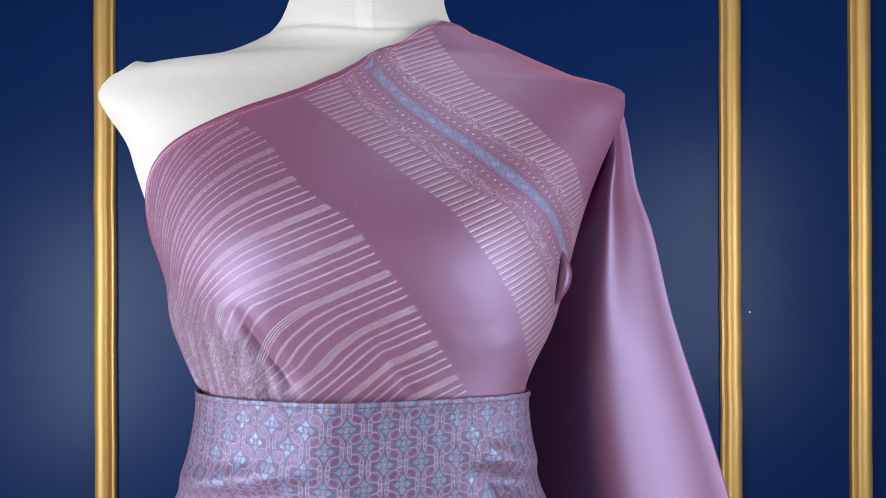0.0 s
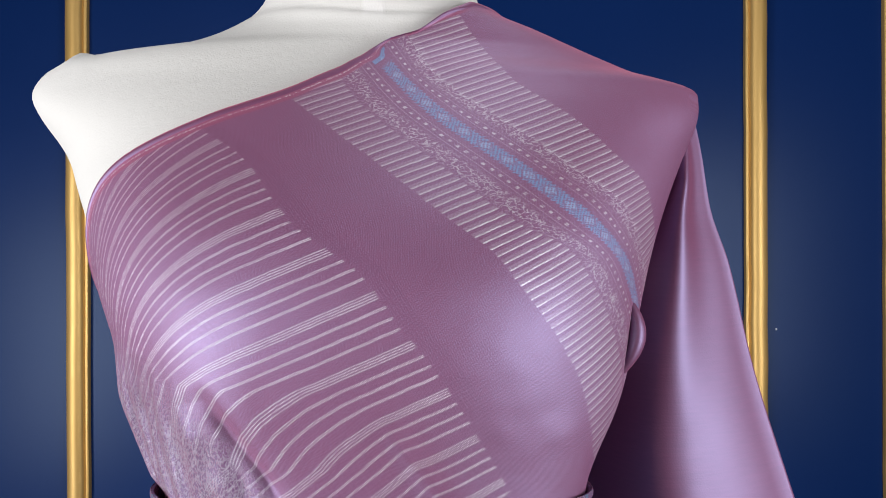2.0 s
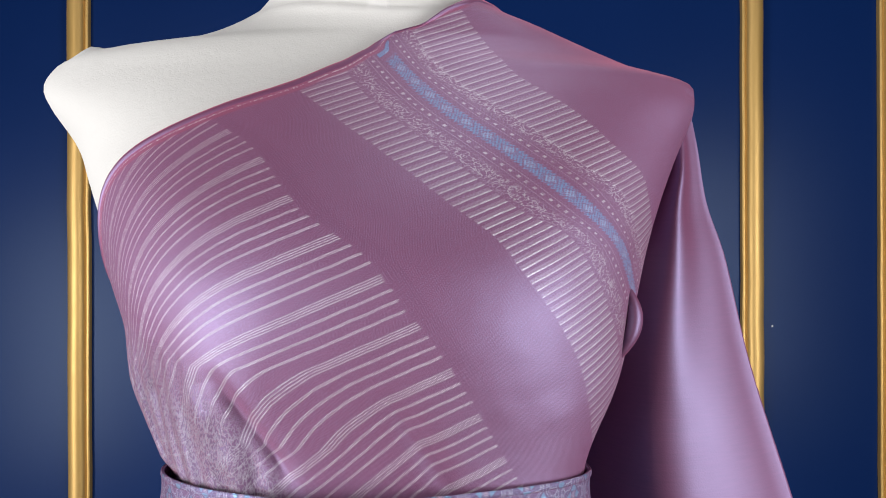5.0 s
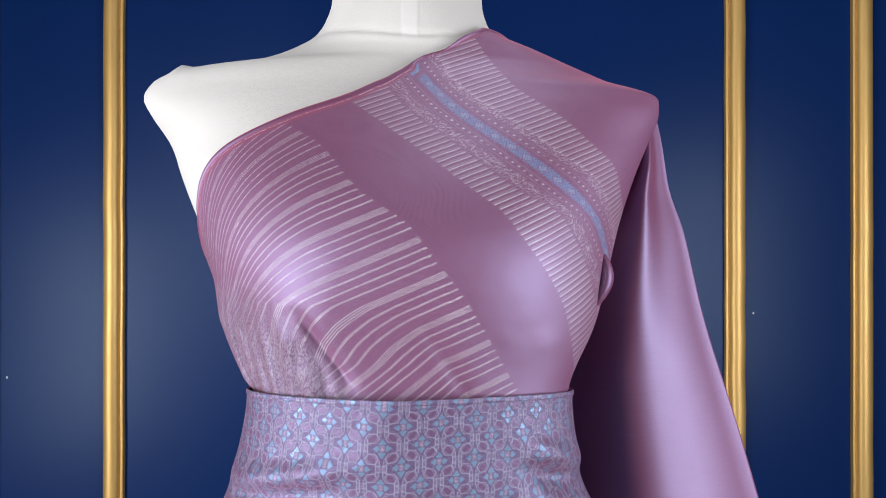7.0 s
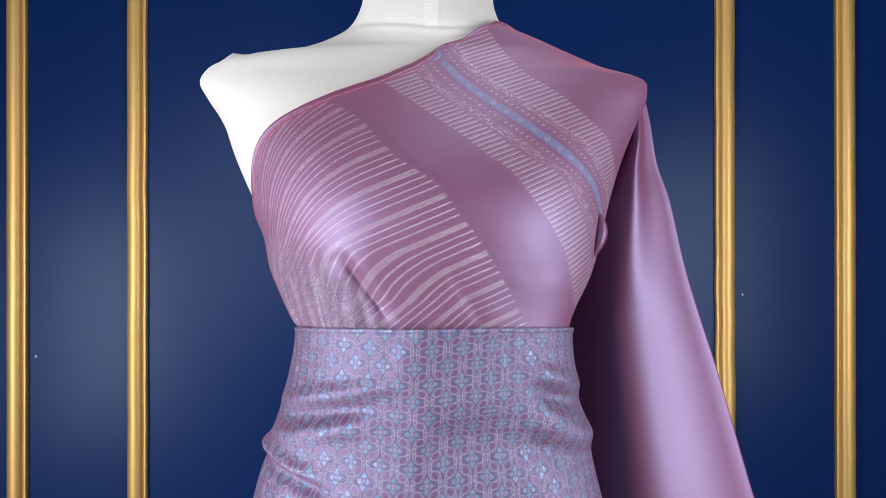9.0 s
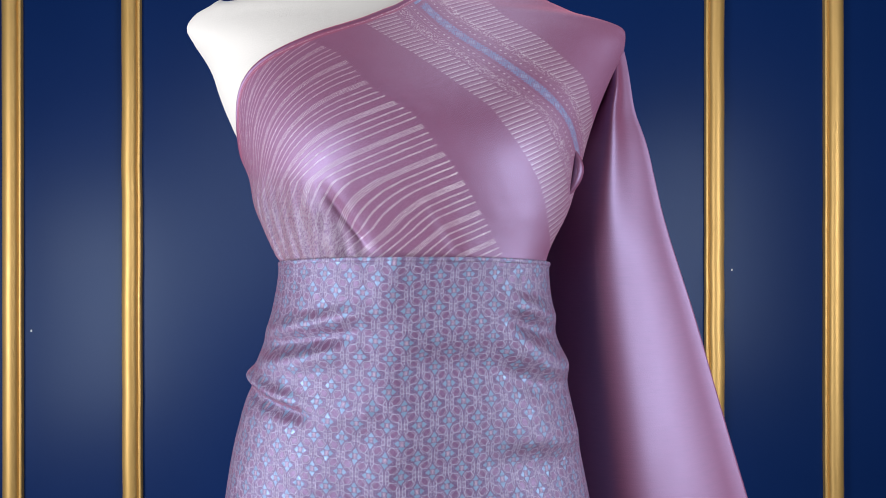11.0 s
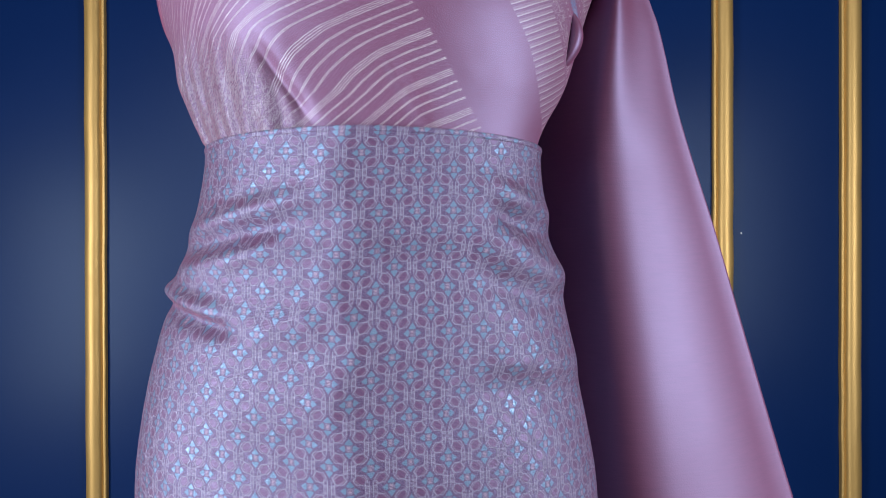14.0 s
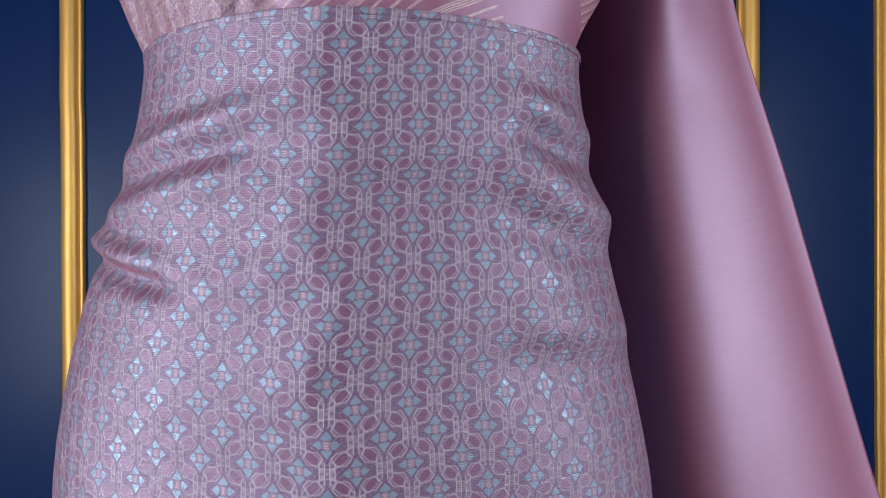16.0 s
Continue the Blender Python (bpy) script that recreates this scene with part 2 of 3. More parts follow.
def brocade():
    """Pink brocade: rows of four-petalled blue flowers, beaded cords and six-sided pink pads."""
    m = Mat("flower_brocade_silk")
    u, v = m.attribute("round"), m.attribute("down")
    w, h = 0.0213, 0.0232
    jit = 0.0005 * (m.noise(420, 2, m.vector(u, v)) - 0.5)
    found = None
    for du, dv in ((0.0, 0.0), (w / 2, h / 2)):
        x, y = abs((u + jit + du + w / 2).wrap(w) - w / 2), abs((v + jit + dv + h / 2).wrap(h) - h / 2)
        gap = abs(x * 0.95 - y).above(0.0006, 0.0004)
        top = (x * 1.35 + y).below(0.0056, 0.0006) * y.above(0.0021, 0.0004) * gap
        side = (y * 1.3 + x).below(0.0051, 0.0006) * x.above(0.0019, 0.0004) * gap
        eye = x.below(0.0008, 0.0003) * y.below(0.0012, 0.0004)
        bow = (abs(x - w / 2 + 0.0019) + abs(y - 0.0014) * 0.9).below(0.0012, 0.0005)
        bow = bow.high((abs(x - w / 2) + abs(y - 0.0003)).below(0.0007, 0.0004))
        halo = abs((x * x * 1.3 + y * y).sqrt() - 0.0016).below(0.0003, 0.0003)
        from_column = abs(x - w / 2)
        cord = abs(from_column - 0.0010).low(abs(from_column - 0.0029)).below(0.00022, 0.00025) * y.below(0.0048, 0.0008)
        away = (x * x + y * y).sqrt()
        ring = abs(away - 0.0098).below(0.0003, 0.0003) * y.above(0.0035, 0.001)
        parts = [top.high(side), eye, bow, halo, cord.high(0.55 * ring)]
        found = parts if found is None else [a.high(b) for a, b in zip(found, parts)]
    blue, heart, star, eyelet, cords = found
    # six-sided pads half-way between neighbouring flowers
    px, py = abs((u + jit).wrap(w / 2) - w / 4), abs((v + jit).wrap(h / 2) - h / 4)
    hexagon = (px * 0.80 + py * 0.62).high(py * 1.15)
    pad = hexagon.below(0.0026, 0.0006)
    border = abs(hexagon - 0.0031).below(0.00024, 0.00025)
    fray = m.noise(1, 2, m.vector(u * 1500.0, v * 700.0))
    knots = (u * 6800.0).sin() * (v * 6800.0).sin() * 2.0 + 0.6 * (fray - 0.5)
    clear = 1.0 - blue
    net = (border + cords + 0.5 * eyelet).unit() * clear
    silver = (net * (0.12 + 0.88 * knots.above(-0.1, 0.5)) + 0.28 * star * clear).unit()
    shade = 0.7 * net * knots.below(-0.4, 0.4)
    # ribs: pink and lilac weft in turn, with grey-blue floats outside the pads
    rib = (v * 8700.0 + 2.5 * fray).sin() * 0.5 + 0.5
    floats = m.noise(1, 2, m.vector(u * 1000.0, v * 2400.0)).above(0.52, 0.10) * (1.0 - 0.55 * pad)
    pits = m.noise(1, 2, m.vector(u * 1300.0 + 40.0, v * 2100.0)).above(0.525, 0.10) * (1.0 - 0.4 * pad)
    slub = m.noise(1, 3, m.vector(u * 90.0, v * 900.0))
    ground = m.mix(slub, (0.120, 0.015, 0.048), (0.190, 0.030, 0.082))
    ground = m.mix(0.60 * rib, ground, (0.095, 0.080, 0.17))
    ground = m.mix(0.80 * (1.0 - rib) * (0.6 + 0.4 * fray), ground, (0.055, 0.010, 0.036))
    ground = m.mix(0.70 * floats, ground, (0.22, 0.20, 0.34))
    ground = m.mix((pad * (0.1 + 0.5 * fray) * rib).unit(), ground, (0.25, 0.040, 0.105))
    ground = m.mix(0.85 * pits, ground, (0.040, 0.015, 0.055))
    colour = m.mix(0.85 * shade, ground, (0.040, 0.020, 0.070))
    colour = m.mix(0.85 * silver, colour, (0.52, 0.53, 0.66))
    petal = m.mix(m.noise(40, 2), (0.14, 0.25, 0.39), (0.20, 0.34, 0.48))
    colour = m.mix((blue * (0.65 + 0.5 * fray)).unit(), colour, petal)
    colour = m.mix(0.8 * heart * rib, colour, (0.60, 0.44, 0.52))
    silk_base(m)
    m.put(Base_Color=colour, Metallic=0.55 * silver + 0.55 * blue, Roughness=0.48 - 0.08 * silver - 0.12 * blue, IOR=1.78)
    pucker = m.noise(130, 3, m.vector(u, v))
    return m.bump(1.5 * silver + 0.5 * blue + 0.35 * rib + 0.5 * floats - 0.6 * pits - 0.8 * shade + 3.0 * pucker, 0.00020, 0.55).mat


def matt(name, a, b, rough=0.7, scale=8):
    m = Mat(name)
    m.put(Base_Color=m.mix(m.noise(scale, 5), a, b), Roughness=rough)
    return m.bump(m.noise(scale * 12, 4), 0.001, 0.3).mat


BLUE, GOLD, CALICO = blue_paint(), gold_paint(), calico()
SILK, BANDED, BROCADE = plain_silk(), banded_silk(), brocade()
FLOOR = matt("dark_floor", (0.05, 0.045, 0.04), (0.09, 0.08, 0.07), 0.4)
PLASTER = matt("dim_plaster", (0.05, 0.055, 0.07), (0.07, 0.075, 0.09))


# ---- mesh helpers ----
def mesh_object(name, verts, faces, material, parent=None, smooth=True, label="", values=None):
    data = bpy.data.meshes.new(name)
    data.from_pydata([tuple(v) for v in verts], [], faces)
    data.materials.append(material)
    data.polygons.foreach_set("use_smooth", [smooth] * len(data.polygons))
    for key, column in (values or {}).items():
        data.attributes.new(key, "FLOAT", "POINT").data.foreach_set("value", np.asarray(column, dtype=np.float32).ravel())
    data.update()
    ob = new(name, data)
    ob.parent = parent
    return tagged(ob, label)


def grid_faces(rows, cols, closed=False):
    span = cols if closed else cols - 1
    return [(r * cols + c, r * cols + (c + 1) % cols, (r + 1) * cols + (c + 1) % cols, (r + 1) * cols + c)
            for r in range(rows - 1) for c in range(span)]


def box(name, low, high, material, parent=None, bevel=0.0, label=""):
    bm = bmesh.new()
    bmesh.ops.create_cube(bm, size=1)
    size, middle = Vector(high) - Vector(low), (Vector(high) + Vector(low)) / 2
    for v in bm.verts:
        v.co = Vector(a * b for a, b in zip(v.co, size)) + middle
    if bevel:
        bmesh.ops.bevel(bm, geom=bm.edges[:], offset=bevel, segments=2, affect="EDGES")
    data = bpy.data.meshes.new(name)
    bm.to_mesh(data)
    bm.free()
    data.materials.append(material)
    ob = new(name, data)
    ob.parent = parent
    return tagged(ob, label)


def thick(ob, depth, offset=1.0):
    mod = ob.modifiers.new("thickness", "SOLIDIFY")
    mod.thickness, mod.offset = depth, offset
    return ob


def glide(x, keys, column):
    """Smooth monotone curve through the keys' first column and the given one."""
    k = np.array([row[0] for row in keys], float)
    v = np.array([row[column] for row in keys], float)
    h, d = np.diff(k), np.diff(v) / np.diff(k)
    m = np.empty_like(v)
    m[0], m[-1] = d[0], d[-1]
    m[1:-1] = np.where(d[1:] * d[:-1] > 0, 2 * d[1:] * d[:-1] / np.where(d[1:] + d[:-1] == 0, 1, d[1:] + d[:-1]), 0)
    x = np.clip(np.asarray(x, float), k[0], k[-1])
    i = np.clip(np.searchsorted(k, x, side="right") - 1, 0, len(h) - 1)
    t = (x - k[i]) / h[i]
    return ((1 + 2 * t) * (1 - t) ** 2 * v[i] + t * (1 - t) ** 2 * h[i] * m[i]
            + t * t * (3 - 2 * t) * v[i + 1] + t * t * (t - 1) * h[i] * m[i + 1])


def ridge(x, z, a, b, width, height, sharp=2.0, lead=0.35):
    """A crease from a to b in the plane of x and z, fading at both ends."""
    ax, az, bx, bz = *a, *b
    dx, dz = bx - ax, bz - az
    long = math.hypot(dx, dz)
    along = np.clip(((x - ax) * dx + (z - az) * dz) / long ** 2, 0, 1)
    off = np.hypot(x - ax - along * dx, z - az - along * dz)
    return height * np.exp(-(off / width) ** sharp) * np.clip(np.minimum(along * 4 + lead, (1 - along) * 3.0), 0, 1)


def ripple(x, z, scale, seed):
    flat = [noise.noise(Vector((a * scale, b * scale, seed))) for a, b in zip(x.ravel(), z.ravel())]
    return np.array(flat).reshape(x.shape)


# ---- the setting ----
WALL_Y = 1.586
wall = box("wall_north", (-3.2, WALL_Y, 0), (3.2, WALL_Y + 0.15, 2.8), BLUE)
tagged(wall, "dark blue painted wall with gold vertical mouldings", "wall", kind="structure")
for name, low, high in (("wall_west", (-3.3, -3, 0), (-3.2, WALL_Y + 0.15, 2.8)), ("wall_east", (3.2, -3, 0), (3.3, WALL_Y + 0.15, 2.8)),
                        ("wall_south", (-3.3, -3.1, 0), (3.3, -3, 2.8))):
    tagged(box(name, low, high, PLASTER), "plain dim studio wall", "wall", kind="structure")
tagged(box("ceiling", (-3.3, -3.1, 2.8), (3.3, WALL_Y + 0.15, 2.9), PLASTER), "plain dim studio ceiling", "ceiling", kind="structure")
tagged(box("floor", (-3.3, -3.1, -0.1), (3.3, WALL_Y + 0.15, 0), FLOOR), "plain dark studio floor", "floor", kind="structure")


def moulding(x, flip):
    """An upright moulding: a broad half-round with a thin bead on one side."""
    steps = 14
    profile = [(-0.0205, 0.0), (-0.0205, 0.009)]
    profile += [(-0.0035 - 0.0165 * math.cos(math.pi * i / steps), 0.010 + 0.0135 * math.sin(math.pi * i / steps)) for i in range(steps + 1)]
    profile += [(0.0134, 0.0096)]
    profile += [(0.0170 - 0.0034 * math.cos(math.pi * i / 8), 0.0095 + 0.0022 * math.sin(math.pi * i / 8)) for i in range(9)]
    profile += [(0.0205, 0.008), (0.0205, 0.0)]
    heights = np.linspace(0.0, 2.8, 40)
    rng = np.random.default_rng(int(abs(x) * 1000))
    verts = []
    for z in heights:
        sway = 0.0004 * rng.standard_normal()
        verts += [(flip * px + sway, WALL_Y - py, z) for px, py in profile]
    ob = mesh_object("gold_moulding", [(x + a, b, c) for a, b, c in verts], grid_faces(len(heights), len(profile)), GOLD)
    return tagged(ob, "worn gold-painted half-round moulding on blue wall", "moulding", "gold wall mouldings", "structure")


for x, flip in ((-0.9676, 1), (-0.7066, 1), (0.5802, -1), (0.8446, -1)):
    moulding(x, flip)

for x, z, size in ((0.621, 0.989, 0.0016), (-0.931, 0.857, 0.0018)):
    chip = box("paint_chip", (x - size, WALL_Y - 0.0006, z - size * 1.4), (x + size, WALL_Y + 0.001, z + size * 1.4), CALICO, wall, 0.0004, "tiny pale chip in the paint")

# ---- the dress form's shape: height, left, right, depth of the sides, front, back, squareness ----
FORM = [
    (0.550, -0.2000, 0.085, 0.515, 0.432, 0.650, 2.05),
    (0.800, -0.2030, 0.084, 0.515, 0.432, 0.650, 2.05),
    (0.870, -0.1960, 0.073, 0.515, 0.438, 0.655, 2.05),
    (0.930, -0.1800, 0.0615, 0.512, 0.446, 0.650, 2.05),
    (0.980, -0.1655, 0.050, 0.508, 0.451, 0.640, 2.05),
    (1.030, -0.1565, 0.045, 0.505, 0.452, 0.630, 2.05),
    (1.060, -0.1700, 0.064, 0.518, 0.447, 0.635, 2.00),
    (1.090, -0.1910, 0.076, 0.536, 0.440, 0.645, 2.00),
    (1.115, -0.2040, 0.084, 0.550, 0.438, 0.652, 2.00),
    (1.140, -0.2200, 0.094, 0.569, 0.445, 0.660, 2.00),
    (1.170, -0.2345, 0.106, 0.577, 0.465, 0.668, 2.00),
    (1.200, -0.2435, 0.121, 0.587, 0.492, 0.670, 2.00),
    (1.225, -0.2575, 0.132, 0.590, 0.515, 0.668, 2.00),
    (1.238, -0.2645, 0.134, 0.596, 0.526, 0.666, 2.00),
    (1.250, -0.2580, 0.098, 0.598, 0.535, 0.664, 2.00),
    (1.258, -0.2380, 0.080, 0.600, 0.540, 0.662, 2.00),
    (1.265, -0.1880, 0.064, 0.602, 0.544, 0.661, 2.00),
    (1.274, -0.1580, 0.043, 0.603, 0.546, 0.660, 2.00),
    (1.284, -0.1380, 0.018, 0.605, 0.545, 0.660, 2.00),
    (1.296, -0.1260, 0.004, 0.600, 0.544, 0.660, 2.00),
    (1.315, -0.1200, -0.001, 0.602, 0.545, 0.662, 2.00),
    (1.450, -0.1160, -0.004, 0.605, 0.550, 0.666, 2.00),
]
TWIST = 0.03
# how far the bare arm's side lies further back than the other
SIDE_BACK = [(0.55, 0.006), (0.90, 0.008), (0.98, 0.016), (1.03, 0.016), (1.06, 0.018), (1.10, 0.032), (1.15, 0.036), (1.19, 0.022), (1.23, 0.0), (1.45, 0.0)]
NECKLINE = [(-0.300, 1.070), (-0.212, 1.085), (-0.2035, 1.130), (-0.199, 1.163), (-0.190, 1.180), (-0.177, 1.191), (-0.136, 1.211), (-0.091, 1.229), (-0.063, 1.247),
            (-0.040, 1.261), (-0.022, 1.275), (-0.008, 1.285), (0.0, 1.286), (0.3, 1.286)]


def soft_glide(z, column):
    """The form's profile, smoothed below the shoulders."""
    z = np.asarray(z, float)
    reach = 0.016 * np.clip((1.225 - z) / 0.05, 0, 1)
    return sum(glide(z + k * reach, FORM, column) for k in (-1.0, -0.6, -0.2, 0.2, 0.6, 1.0)) / 6


def form_point(z, a, grow=0.0):
    """Places on the form at heights z and angles a (0 right, half pi front), pushed out by grow."""
    left, right, mid, front, back, n = (soft_glide(z, i) for i in range(1, 7))
    xc, half = (left + right) / 2, (right - left) / 2 + grow
    c, s = np.cos(a), np.sin(a)
    cx = np.sign(c) * np.abs(c) ** (2 / n)
    sy = np.sign(s) * np.abs(s) ** (2 / n)
    x = xc + half * cx
    depth = np.where(s >= 0, mid - front + grow, back - mid + grow)
    y = mid - depth * sy + TWIST * (x + 0.06)
    y = y + glide(z, SIDE_BACK, 1) * np.clip(-cx, 0, 1) ** 3
    bust = 0.006 * np.exp(-((x + 0.118) / 0.040) ** 2 - ((z - 1.098) / 0.038) ** 2)
    bust = bust + 0.002 * np.exp(-((x - 0.012) / 0.040) ** 2 - ((z - 1.102) / 0.038) ** 2)
    y = y - bust * np.clip(s, 0, 1)
    return x, y, z + 0 * x


def surface_length():
    z = np.linspace(FORM[0][0], FORM[-1][0], 1500)
    r = glide(z, FORM, 2) - glide(z, FORM, 1)
    step = np.sqrt(np.diff(z) ** 2 + (0.5 * np.diff(r)) ** 2)
    return z, np.concatenate([[0], np.cumsum(step)])


LEVEL, LENGTH = surface_length()


def levels(low, high, count):
    """Heights from low to high, evenly spaced along the surface."""
    a, b = np.interp(low, LEVEL, LENGTH), np.interp(high, LEVEL, LENGTH)
    return np.interp(np.linspace(a, b, count), LENGTH, LEVEL)


def mannequin():
    rows, cols = 200, 200
    z = np.repeat(levels(0.62, 1.44, rows)[:, None], cols, 1)
    a = np.repeat(np.linspace(0, 2 * math.pi, cols, endpoint=False)[None, :], rows, 0)
    x, y, z = form_point(z, a)
    covered = 0.010 * np.clip((glide(x, NECKLINE, 1) - 0.012 - z) / 0.025, 0, 1)
    far = np.hypot(x + 0.06, y - 0.55)
    x, y = x - covered * (x + 0.06) / far, y - covered * (y - 0.55) / far
    # collar seam, and the gathered cloth on the shoulder point
    seam = 1.284 - 0.10 * np.clip(x + 0.115, 0, 0.06) + 0.02 * np.clip(x + 0.055, 0, 1)
    neck = np.exp(-((z - seam) / 0.0020) ** 2) * 0.0022 - np.exp(-((z - seam + 0.004) / 0.0030) ** 2) * 0.0008
    y = y + neck * np.clip(np.sin(a), 0, 1)
    pinch = np.exp(-((x + 0.232) / 0.0065) ** 2 - ((y - 0.578) / 0.012) ** 2) * (z > 1.24)
    z = z + 0.0045 * pinch
    z = z + 0.0012 * np.exp(-((x + 0.222) / 0.004) ** 2) * (z > 1.24) * np.clip(np.sin(a), 0, 1)
    verts = list(zip(x.ravel(), y.ravel(), z.ravel()))
    faces = grid_faces(rows, cols, True)
    faces.append(tuple(range((rows - 1) * cols, rows * cols)))
    faces.append(tuple(reversed(range(cols))))
    # the pole and round foot under the skirt
    for rings in ([(0.0, 0.16), (0.012, 0.16), (0.02, 0.15), (0.022, 0.02), (0.66, 0.02)],):
        start = len(verts)
        for h, r in rings:
            verts += [(-0.06 + r * math.cos(2 * math.pi * i / 32), 0.53 + r * math.sin(2 * math.pi * i / 32), h) for i in range(32)]
        faces += [tuple(start + i for i in f) for f in grid_faces(len(rings), 32, True)]
        faces.append(tuple(start + i for i in reversed(range(32))))
        faces.append(tuple(start + (len(rings) - 1) * 32 + i for i in range(32)))
    ob = mesh_object("mannequin", verts, faces, CALICO)
    return tagged(ob, "armless dress form covered in cream calico, standing on the floor", "mannequin")


mannequin()

# ---- the shoulder cloth ----
shawl = tagged(new("silk_shawl"), "pink shot-silk shoulder cloth with silver and blue bands, draped", "shawl")
# edges between the cloth's bands, as height and x on the form: name, distance across the cloth, course
BANDS = [
    (-0.100, [(1.035, 0.012), (1.050, 0.004), (1.085, -0.016), (1.099, -0.025), (1.116, -0.039), (1.134, -0.052), (1.154, -0.081), (1.189, -0.113), (1.204, -0.137)]),
    (-0.050, [(1.051, 0.0503), (1.068, 0.047), (1.085, 0.042), (1.109, 0.0283), (1.126, 0.016), (1.143, 0.0025), (1.157, -0.0155), (1.1775, -0.041), (1.199, -0.068), (1.2195, -0.094)]),
    (-0.024, [(1.060, 0.072), (1.093, 0.0655), (1.1125, 0.058), (1.130, 0.049), (1.1445, 0.0385), (1.156, 0.015), (1.175, -0.010), (1.1955, -0.036), (1.219, -0.0615), (1.240, -0.0758)]),
    (0.0, [(1.110, 0.081), (1.1245, 0.0755), (1.1375, 0.070), (1.157, 0.0514), (1.170, 0.034), (1.1855, 0.0132), (1.2085, -0.0176), (1.233, -0.0406), (1.247, -0.052)]),
    (0.021, [(1.120, 0.0875), (1.136, 0.084), (1.152, 0.0785), (1.168, 0.0695), (1.181, 0.049), (1.199, 0.0238), (1.2215, -0.008), (1.235, -0.024), (1.256, -0.035)]),
    (0.044, [(1.140, 0.098), (1.158, 0.093), (1.1785, 0.086), (1.1925, 0.070), (1.2135, 0.0465), (1.233, 0.0197), (1.252, 0.0053), (1.277, -0.0106)]),
]


def unrolled(x, z, grow):
    """Distance round the form from its middle to x, at height z but no higher than the armpits."""
    a = np.linspace(0, math.pi, 241)
    table = {}
    out = np.empty_like(x)
    flat_x, flat_z, flat = x.ravel(), np.minimum(z.ravel(), 1.20), out.ravel()
    keys = np.round((flat_z - 0.7) / 0.002).astype(int)
    for k in np.unique(keys):
        sx, sy, _ = form_point(np.full_like(a, 0.7 + 0.002 * k), a, grow)
        u = np.concatenate([[0], np.cumsum(np.hypot(np.diff(sx), np.diff(sy)))])
        zero = np.interp(0.06, -sx, u)
        table[k] = (-sx, zero - u)
    for k, (sx, u) in table.items():
        m = keys == k
        flat[m] = np.interp(-flat_x[m], sx, u)
    return flat.reshape(x.shape)


